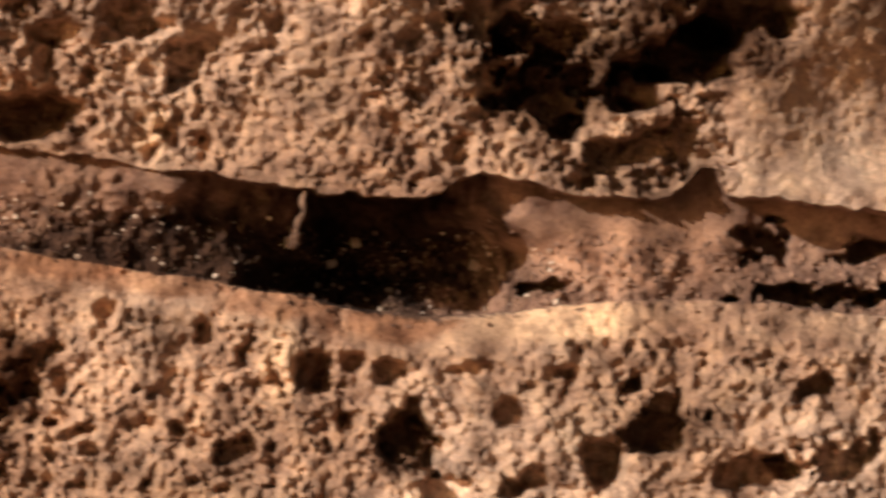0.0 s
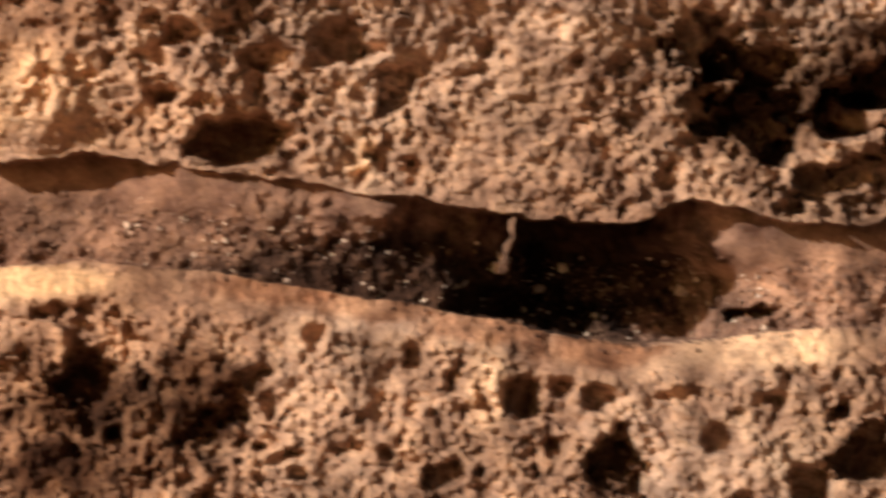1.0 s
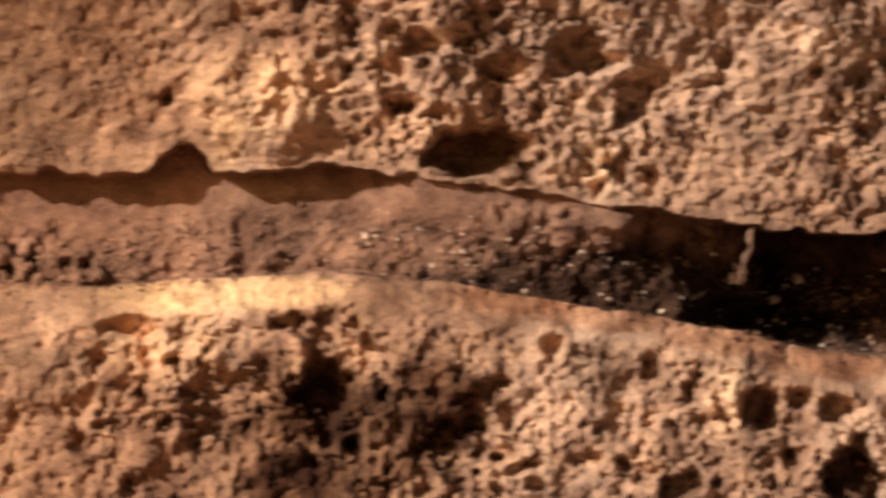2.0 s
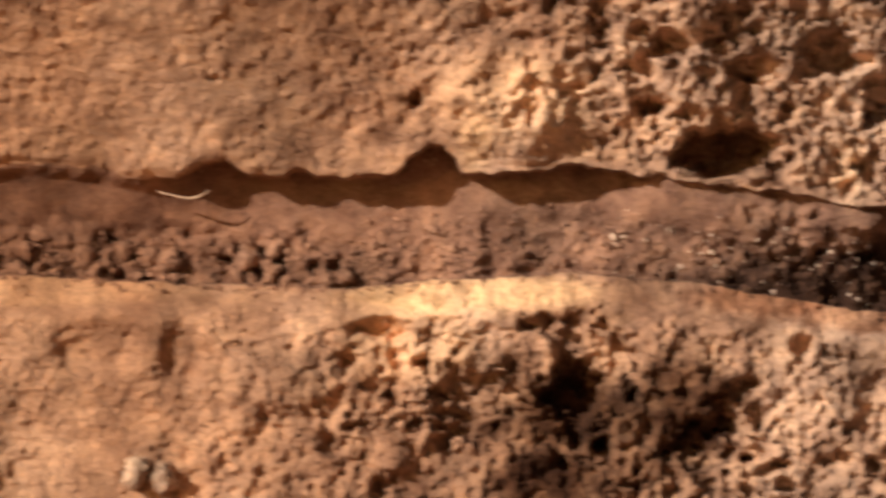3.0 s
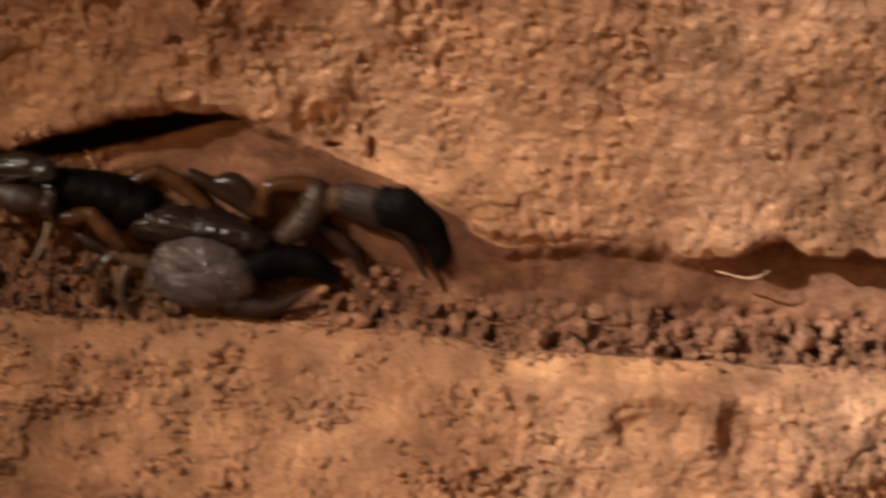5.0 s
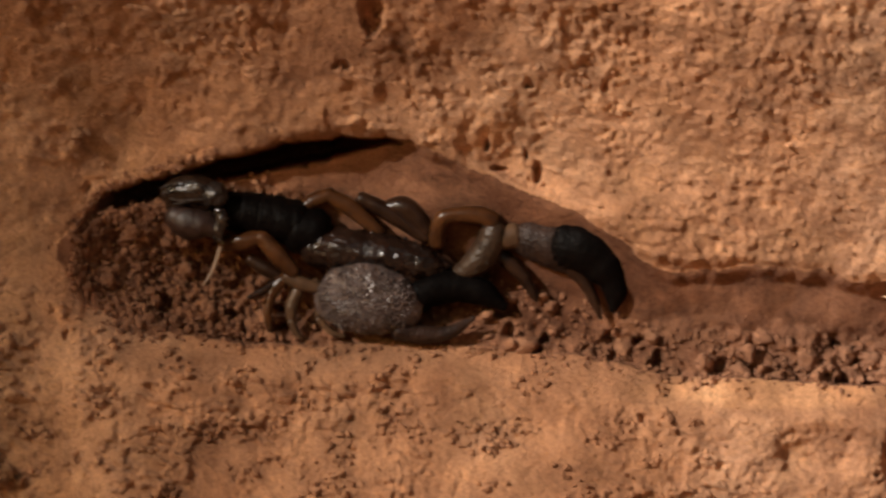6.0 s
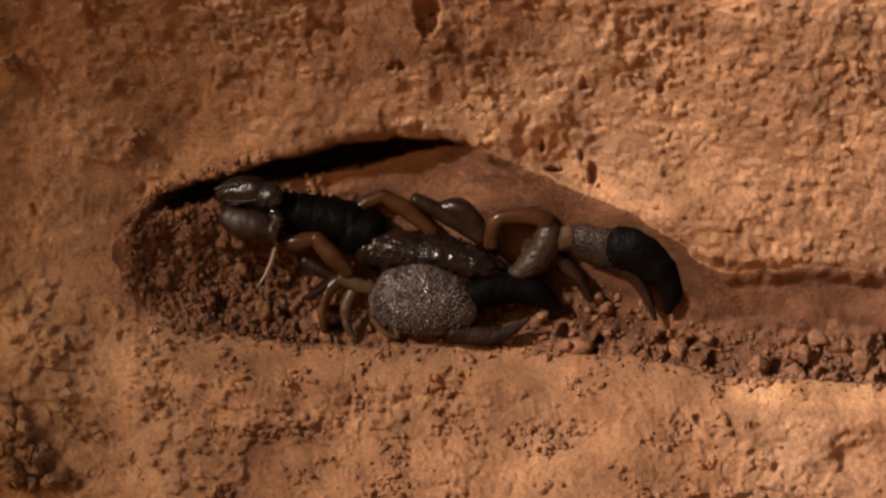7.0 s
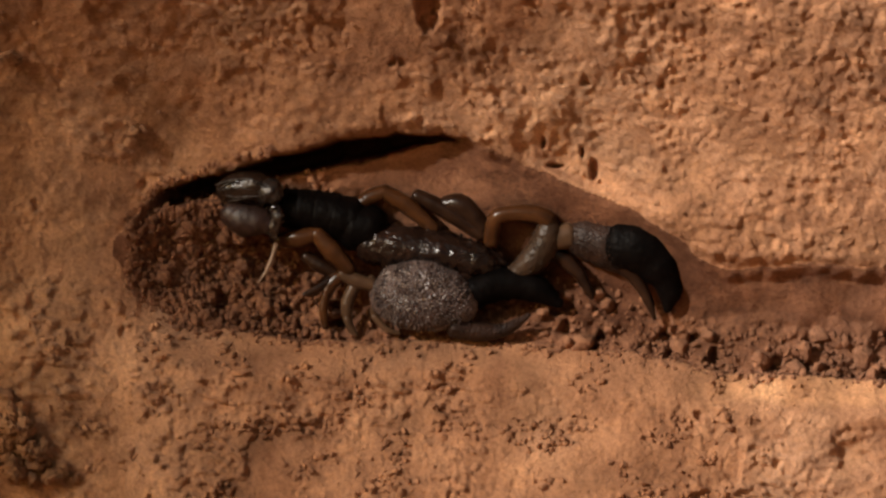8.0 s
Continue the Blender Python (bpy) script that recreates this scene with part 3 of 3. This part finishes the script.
def studs(bm, stations, size, count, seed, spread=0.0):
    """Small bumps along a limb's front side; spread: their least distance."""
    rng = random.Random(seed)
    base = bmesh.new()
    bmesh.ops.create_icosphere(base, subdivisions=1, radius=1.0)
    ball, sides = [v.co.copy() for v in base.verts], [[v.index for v in f.verts] for f in base.faces]
    base.free()
    spots = []
    for _ in range(count):
        k = rng.random() * (len(stations) - 1)
        i = min(int(k), len(stations) - 2)
        a, b = stations[i], stations[i + 1]
        f = k - i
        p, r = at(*[a[q] + (b[q] - a[q]) * f for q in range(3)]), (a[3] + (b[3] - a[3]) * f) * 1e-4
        ang = rng.uniform(0.1, 3.0)
        way = (at(*b[:3]) - at(*a[:3])).normalized()
        side = way.cross(Vector((0, 1, 0))).normalized()
        up = side.cross(way).normalized()
        n = side * math.cos(ang) - up * math.sin(ang)
        if n.y > 0:
            n = -n
        q = p + n * r * 0.97
        if spread and any((q - o).length_squared < (spread * 1e-4) ** 2 for o in spots):
            continue
        spots.append(q)
        scale = size * 1e-4 * rng.uniform(0.7, 1.3)
        verts = [bm.verts.new(q + c * scale) for c in ball]
        for f in sides:
            bm.faces.new([verts[k] for k in f])
    return bm


def build_scorpion():
    body = new("scorpion")
    tagged(body, "dark brown glossy scorpion with granular claws in its burrow", "scorpion")
    # head shield and back plates
    st = [(-95, -92, 6.5, 34), (-40, -88, 6, 40), (30, -78, 5, 40), (95, -64, 4, 34), (130, -56, 3.5, 22)]
    head = part("head_shield", studs(tube(st, sides=24, knobs=0.16, flat=1.2, fine=8), st, 3.0, 36, 1), RIDGED, body, "glossy black head shield")
    for k in range(6):
        # wavy keels along the shield
        off = -30 + 12 * k
        part("keel", tube([(a + 4 * math.sin(1.7 * k + q), b + off * r / 40, d - 2.2 - 1.2 * math.cos(off / 30), 4.2 - 0.5 * (k % 3)) for q, (a, b, d, r) in enumerate(st)], sides=7, knobs=0.5, fine=7), RIDGED, head)
    plates = [(-228, -156), (-200, -153), (-170, -148), (-138, -138), (-105, -122)]
    for k, (a, b) in enumerate(plates):
        r = 36 + 2 * k
        part("back_plate", tube([(a - 16, b - 2, 9, r - 1), (a + 10, b + 2, 9, r), (a + 24, b + 4, 9, r - 1)], sides=18, knobs=0.05, flat=1.15), SHADE_BLACK, body)
    for hip in ([(10, -72, 1, 12), (40, -58, -0.5, 15), (70, -50, -1, 12)], [(50, -90, 1, 12), (85, -72, -0.5, 14), (118, -58, -1, 11)], [(-60, -76, 1.5, 12), (-30, -62, 0, 14), (0, -62, -0.5, 12)]):
        part("hip", studs(tube(hip, knobs=0.16), hip, 2.2, 14, 50), RIDGED, body)
    for k in range(2):
        eye = bmesh.new()
        bmesh.ops.create_icosphere(eye, subdivisions=2, radius=4e-4, matrix=Matrix.Translation(at(74 + 16 * k, -108 + 8 * k, 0.2)))
        part("eye", eye, BLACK, body)
    part("jaw", tube([(112, -62, 2.0, 17), (132, -48, 1.6, 15), (150, -42, 1.4, 7)], knobs=0.1), RIDGED, body)
    part("jaw", tube([(108, -78, 3.2, 16), (132, -66, 3.0, 14), (152, -58, 2.6, 7)], knobs=0.1), RIDGED, body)
    # tail, curled round at the back: stalk, the thick last joint over the sting bulb, and the sting hanging free
    tail = [((-238, -150, 7, 28), (-258, -152, 5, 26), (-276, -158, 3, 24)), ((-282, -166, 1.5, 27), (-312, -172, 0.4, 30), (-340, -178, -0.6, 26)),
            ((-350, -186, -1.6, 17), (-330, -192, -2.4, 26), (-296, -194, -3, 28), (-272, -188, -3.2, 24))]
    for k, seg in enumerate(tail):
        joint = part("tail_segment", studs(tube(seg, sides=16, knobs=0.12), seg, 1.8, 30, 20 + k), TAIL, body)
        if k == 2:
            for q, off in enumerate((-17, -9, 3, 12, 19)):
                # raised keels that catch the light
                part("keel", tube([(a + 6 * q - 12, b + off * r / 26 + 5 * math.sin(1.3 * i + 2 * q), d - 1.5 - 1.3 * math.cos(off / 20), 1.2 + 0.5 * (i % 2)) for i, (a, b, d, r) in enumerate(seg[:3 + q % 2])], sides=6, knobs=0.8), KEEL, joint)
    part("tail_segment", tube([(-282, -190, -3.4, 22), (-262, -184, -3.8, 25), (-252, -176, -4, 17)], knobs=0.15), KEEL, body, "ridged grey-brown tail joint")
    part("sting_bulb", tube([(-340, -150, -1.4, 22), (-312, -138, -1.8, 32), (-284, -132, -2.4, 27), (-266, -122, -3, 14)], knobs=0.12), BULB, body, "dark reddish swollen sting bulb")
    neck = [(-256, -158, -3.6, 11), (-250, -140, -3.6, 12), (-258, -122, -3.4, 11), (-258, -104, -3.2, 8)]
    part("sting_neck", studs(tube(neck, knobs=0.25), neck, 3.2, 16, 61), TAIL, body, "knobbly glossy neck of the sting")
    part("sting", tube([(-254, -92, -3, 4.5), (-262, -66, -3.2, 3.6), (-273, -42, -3.4, 2.6), (-286, -24, -3.4, 1.4)], sides=8), PALE_HORN, body, "thin pale curved sting")

    def leg(mat, *segments):
        top = part("leg", tube(segments[0], knobs=0.06), mat, body)
        for k, seg in enumerate(segments[1:]):
            part(("shin", "foot", "toe")[min(k, 2)], tube(seg, knobs=0.06, sides=10), TAN if k else mat, top)

    # legs on the near side
    leg(AMBER, [(-252, -99, 0, 13), (-215, -103, -0.6, 17), (-182, -111, -0.9, 14)], [(-184, -113, -1, 15), (-155, -80, -1, 18), (-124, -44, -1, 14)], [(-140, -40, -1, 10), (-112, -28, -1, 13), (-82, -20, -1, 11)])
    leg(BROWN, [(-205, -72, 8, 10), (-178, -54, 7, 13), (-150, -40, 5, 10)], [(-158, -30, 1, 9), (-182, -14, -0.4, 7), (-206, -3, -0.8, 4)])
    leg(AMBER, [(-120, -44, 2, 12), (-150, -30, 2, 13), (-166, -6, 1.5, 10)], [(-166, -4, 1.5, 9), (-172, 24, 1.5, 8), (-168, 56, 1.5, 6)])
    leg(TAN, [(-112, -26, 0.5, 11), (-128, 8, 0.5, 12), (-130, 36, 0.5, 9)], [(-130, 38, 0.5, 8), (-122, 58, 0, 7), (-112, 70, 0, 4)])
    leg(TAN, [(-90, -30, 0.5, 10), (-74, -8, 0.5, 11), (-82, 30, 0.5, 8)], [(-82, 34, 0.5, 7), (-60, 58, 0, 6), (-36, 66, 0, 4)])
    # legs on the far side
    leg(AMBER, [(-122, -140, 7, 13), (-95, -172, 6, 15), (-58, -186, 5, 14)], [(-62, -184, 5, 14), (-20, -160, 5, 16), (28, -118, 5.5, 12)])
    leg(BROWN, [(-8, -180, 6, 12), (40, -156, 6, 15), (112, -108, 6, 12)])
    leg(BROWN, [(42, -164, 7.5, 14), (76, -160, 7.5, 22), (112, -118, 7.5, 16)])
    leg(BROWN, [(230, -84, 2, 15), (262, -62, 1.5, 14), (288, -36, 1.5, 11)], [(284, -40, 1.5, 11), (298, -14, 2, 9), (306, 4, 3, 4)])
    # far arm: bent upper arm and forearm
    upper_arm = part("upper_arm", tube([(128, -96, 0, 15), (134, -134, -2.2, 15), (156, -146, -2.9, 14), (205, -146, -3, 16), (232, -134, -2.8, 17)], knobs=0.06), AMBER, body, "amber-brown upper arm")
    fore = [(228, -134, -2.6, 19), (228, -106, -2.2, 26), (204, -66, -1.4, 26), (168, -38, -0.5, 18)]
    far_arm = part("forearm", studs(tube(fore, sides=16, knobs=0.06), fore, 2.5, 30, 6), DUSTY, body, "tan-brown forearm")
    part("upper_arm", tube([(120, -50, 1.5, 16), (90, -40, 0, 18), (70, -30, -1, 16)], knobs=0.06), BROWN, body)

    # near claw
    grip = at(-70, 0, 0)
    hand = [(-68, 6, -0.5, 34), (-40, 0, -1.5, 58), (5, -2, -2, 66), (45, 8, -2, 58), (82, 24, -2, 38)]
    claw = part("claw", studs(tube(hand, sides=28, knobs=0.05, flat=0.75, fine=8), hand, 2.7, 2600, 2, 5.0), GRANULAR, body, "swollen grey-brown granular claw", grip)
    upper = [(66, 22, -1.2, 27), (100, -6, -0.8, 29), (150, -22, 0.2, 29), (205, -14, 1, 25), (250, 14, 1.5, 9)]
    finger = part("finger", tube([(a, b, d, r) for a, b, d, r in upper], knobs=0.08), SHADE_BLACK, claw, "dull black finger")
    finger.data.transform(Matrix.Translation(-grip))
    lower = [(62, 52, -2.5, 22), (100, 62, -2.5, 17), (150, 60, -2.2, 13), (196, 32, -2, 4)]
    finger = part("finger", studs(tube(lower, knobs=0.08), lower, 2.2, 40, 3), DUSKY, claw)
    finger.data.transform(Matrix.Translation(-grip))

    # far claw
    wrist = at(262, -108, -1)
    part("wrist", tube([(232, -104, -1.8, 20), (250, -105, -1.8, 23), (268, -108, -1.6, 25)], knobs=0.04), TAN, far_arm, "pale soft wrist joint")
    palm = [(268, -106, -1, 27), (300, -102, -1.5, 40), (340, -92, -1.5, 46), (375, -74, -1.5, 40)]
    far_claw = part("claw", studs(tube(palm, sides=22, knobs=0.05, flat=0.8, fine=7), palm, 1.5, 420, 4, 5.0), DUSKY, body, "dark granular claw", wrist)
    knuckle = at(366, -108, -2)
    thumb = [(350, -92, -2, 45), (392, -86, -2, 50), (426, -56, -1.8, 42), (444, -16, -1.5, 25), (440, 26, -1.2, 7)]
    far_finger = part("finger", tube(thumb, sides=18, knobs=0.05), SHADE_BLACK, far_claw, "black curved finger", knuckle)
    far_finger.location = knuckle - wrist
    under = [(365, -58, -2, 20), (388, -26, -2, 12), (405, 4, -1.8, 9), (418, 40, -1.5, 4)]
    other = part("finger", tube(under, knobs=0.06), BROWN, far_claw)
    other.data.transform(Matrix.Translation(-wrist))
    return body, claw, grip, far_claw, wrist, far_finger, knuckle - wrist, far_arm, upper_arm


# ---- roots and pale clods in the bank ----
def build_bits():
    bm = bmesh.new()
    for seg in ([(-952, 264), (-930, 270), (-900, 276), (-878, 272), (-862, 262)],):
        base = [place(u, v, depth_at(u, v) - 0.35) for u, v in seg]
        tube([(p.x * 1e4, -p.z * 1e4, p.y * 1e3, r) for p, r in zip(base, (1.2, 2.2, 2.4, 1.8, 1.0))], bm, sides=8)
    mesh = bpy.data.meshes.new("root")
    bm.to_mesh(mesh)
    bm.free()
    mesh.materials.append(PALE)
    mesh.shade_smooth()
    tagged(new("root", mesh), "thin pale dry root poking from the burrow wall", "root")
    bm = bmesh.new()
    tube([(u, v - 1100, d, r) for u, v, d, r in ((541, 336, 9, 4), (536, 352, 9, 5), (538, 372, 9.5, 4), (529, 390, 10, 6), (524, 408, 10, 5), (523, 420, 10.5, 9), (517, 436, 10.5, 7))], bm, sides=10, knobs=0.7)
    mesh = bpy.data.meshes.new("hanging_root")
    bm.to_mesh(mesh)
    bm.free()
    mesh.materials.append(CRUMB)
    mesh.shade_smooth()
    tagged(new("hanging_root", mesh), "thin knobbly brown root hanging from the burrow roof", "root")
    rng = random.Random(12)
    # those in the cavity have the light put into their pale colour
    for u, v, r in ((-1292, 736, 27), (-1262, 748, 16), (-1310, 752, 16), (-992, 762, 27), (-952, 772, 25), (-1005, 778, 14), (-930, 782, 12), (-1320, 775, 14), (1035, 168, 16), (640, 430, 9), (596, 470, 10), (518, 428, 10), (522, 408, 7), (856, 474, 10), (455, 458, 7), (700, 520, 7)):
        ob = new("pale_clod", crumb_mesh("pale_clod", int(u) % 17, 4, PALE, 0.35))
        ob.matrix_basis = Matrix.Translation(place(u, v, depth_at(u, v) - r * 0.075)) @ spin(rng) @ Matrix.Diagonal([r * 1e-4 * rng.uniform(0.8, 1.2) for _ in range(3)] + [1])
        tagged(ob, "small pale clod stuck in the soil", "clod", "pale clods")
    for u, v, r in ((-2600, 480, 20), (-2570, 520, 26), (-2610, 545, 22), (-2540, 560, 20), (-2590, 590, 26), (-2520, 600, 18), (-2610, 510, 24), (-2560, 555, 24), (-2500, 590, 14), (-2610, 455, 14), (-2575, 485, 16), (-2596, 530, 12), (-2552, 585, 15), (-2530, 575, 11), (-2600, 570, 15), (-2510, 612, 12), (-2560, 610, 17), (-2480, 604, 9), (-2536, 540, 9), (-2592, -136, 17), (-2578, -128, 10), (-2366, -14, 9), (-2382, -10, 11), (-2184, 30, 9), (-2200, 33, 8)):
        ob = new("soil_clod", crumb_mesh("soil_clod", int(u) % 13, 4, SOIL, 0.42))
        ob.matrix_basis = Matrix.Translation(place(u, v, depth_at(u, v) - r * 0.06)) @ spin(rng) @ Matrix.Diagonal([r * 1e-4 * rng.uniform(0.8, 1.2) for _ in range(3)] + [1])
        tagged(ob, "lumpy brown clod of earth on the bank", "clod", "earth clods")


build_crumbs()
build_grit()
build_bits()
SCORPION, CLAW, GRIP, FAR_CLAW, WRIST, FAR_FINGER, KNUCKLE, FOREARM, UPPER_ARM = build_scorpion()
HOME = place(-1874, 277.4, 5.6)


def motions():
    def at_home(da):
        return pose(HOME.x + da * 1e-4, HOME.y, HOME.z, 0, -0.557, 0)

    # the scorpion steps forward and comes to rest
    walk(SCORPION, [(t, at_home(da)) for t, da in ((0, -95), (3.6, -95), (4.0, -82), (4.2, -72), (4.4, -50), (4.6, -37), (4.8, -28), (5.0, -10), (5.2, 2), (5.6, 2), (6.3, 0), (8.0, 0))])

    def moved(pivot, da, db, turn, out=0.0):
        return pose(pivot.x + da * 1e-4, pivot.y - out * 1e-3, pivot.z - db * 1e-4, 0, turn, 0)

    walk(CLAW, [(t, moved(GRIP, da, db, turn)) for t, da, db, turn in ((0, -85, 10, 0), (4.2, -85, 10, 0), (4.4, -72, 6, 0), (4.6, -36, -6, 0), (4.8, 0, -4, 0), (5.0, 6, -4, 0), (5.4, 0, 0, 0), (8.0, 0, 0, 0))])
    # the far claw reaches out, then drops
    far = ((0, -34, -65, 10, 1.0), (3.6, -34, -65, 10, 1.0), (4.0, -50, -62, 7, 1.0), (4.2, -48, -60, 3, 1.0), (4.4, -32, -52, -2, 1.2), (4.6, -20, -50, -6, 1.2), (4.8, -18, -52, -7, 1.2),
           (5.0, -8, -28, -2, 0.4), (5.2, 0, -12, 2, -0.4), (5.6, 0, -4, 0, -0.8), (6.3, 4, -6, 0, -0.8), (8.0, 0, 0, 0, -0.8))
    walk(FAR_CLAW, [(t, moved(WRIST, da, db, turn, out)) for t, da, db, turn, out in far])
    walk(FOREARM, [(t, pose(da * 1e-4, -out * 0.9e-3, -db * 0.95e-4)) for t, da, db, turn, out in far])
    walk(UPPER_ARM, [(t, pose(da * 0.5e-4, -out * 0.45e-3, -db * 0.5e-4)) for t, da, db, turn, out in far])
    walk(FAR_FINGER, [(t, moved(KNUCKLE, 0, 0, turn)) for t, turn in ((0, 0), (4.0, 0), (4.2, 0), (4.4, -1), (4.6, -2), (4.8, -2), (5.0, 0), (5.2, 0), (8.0, 0))])


motions()
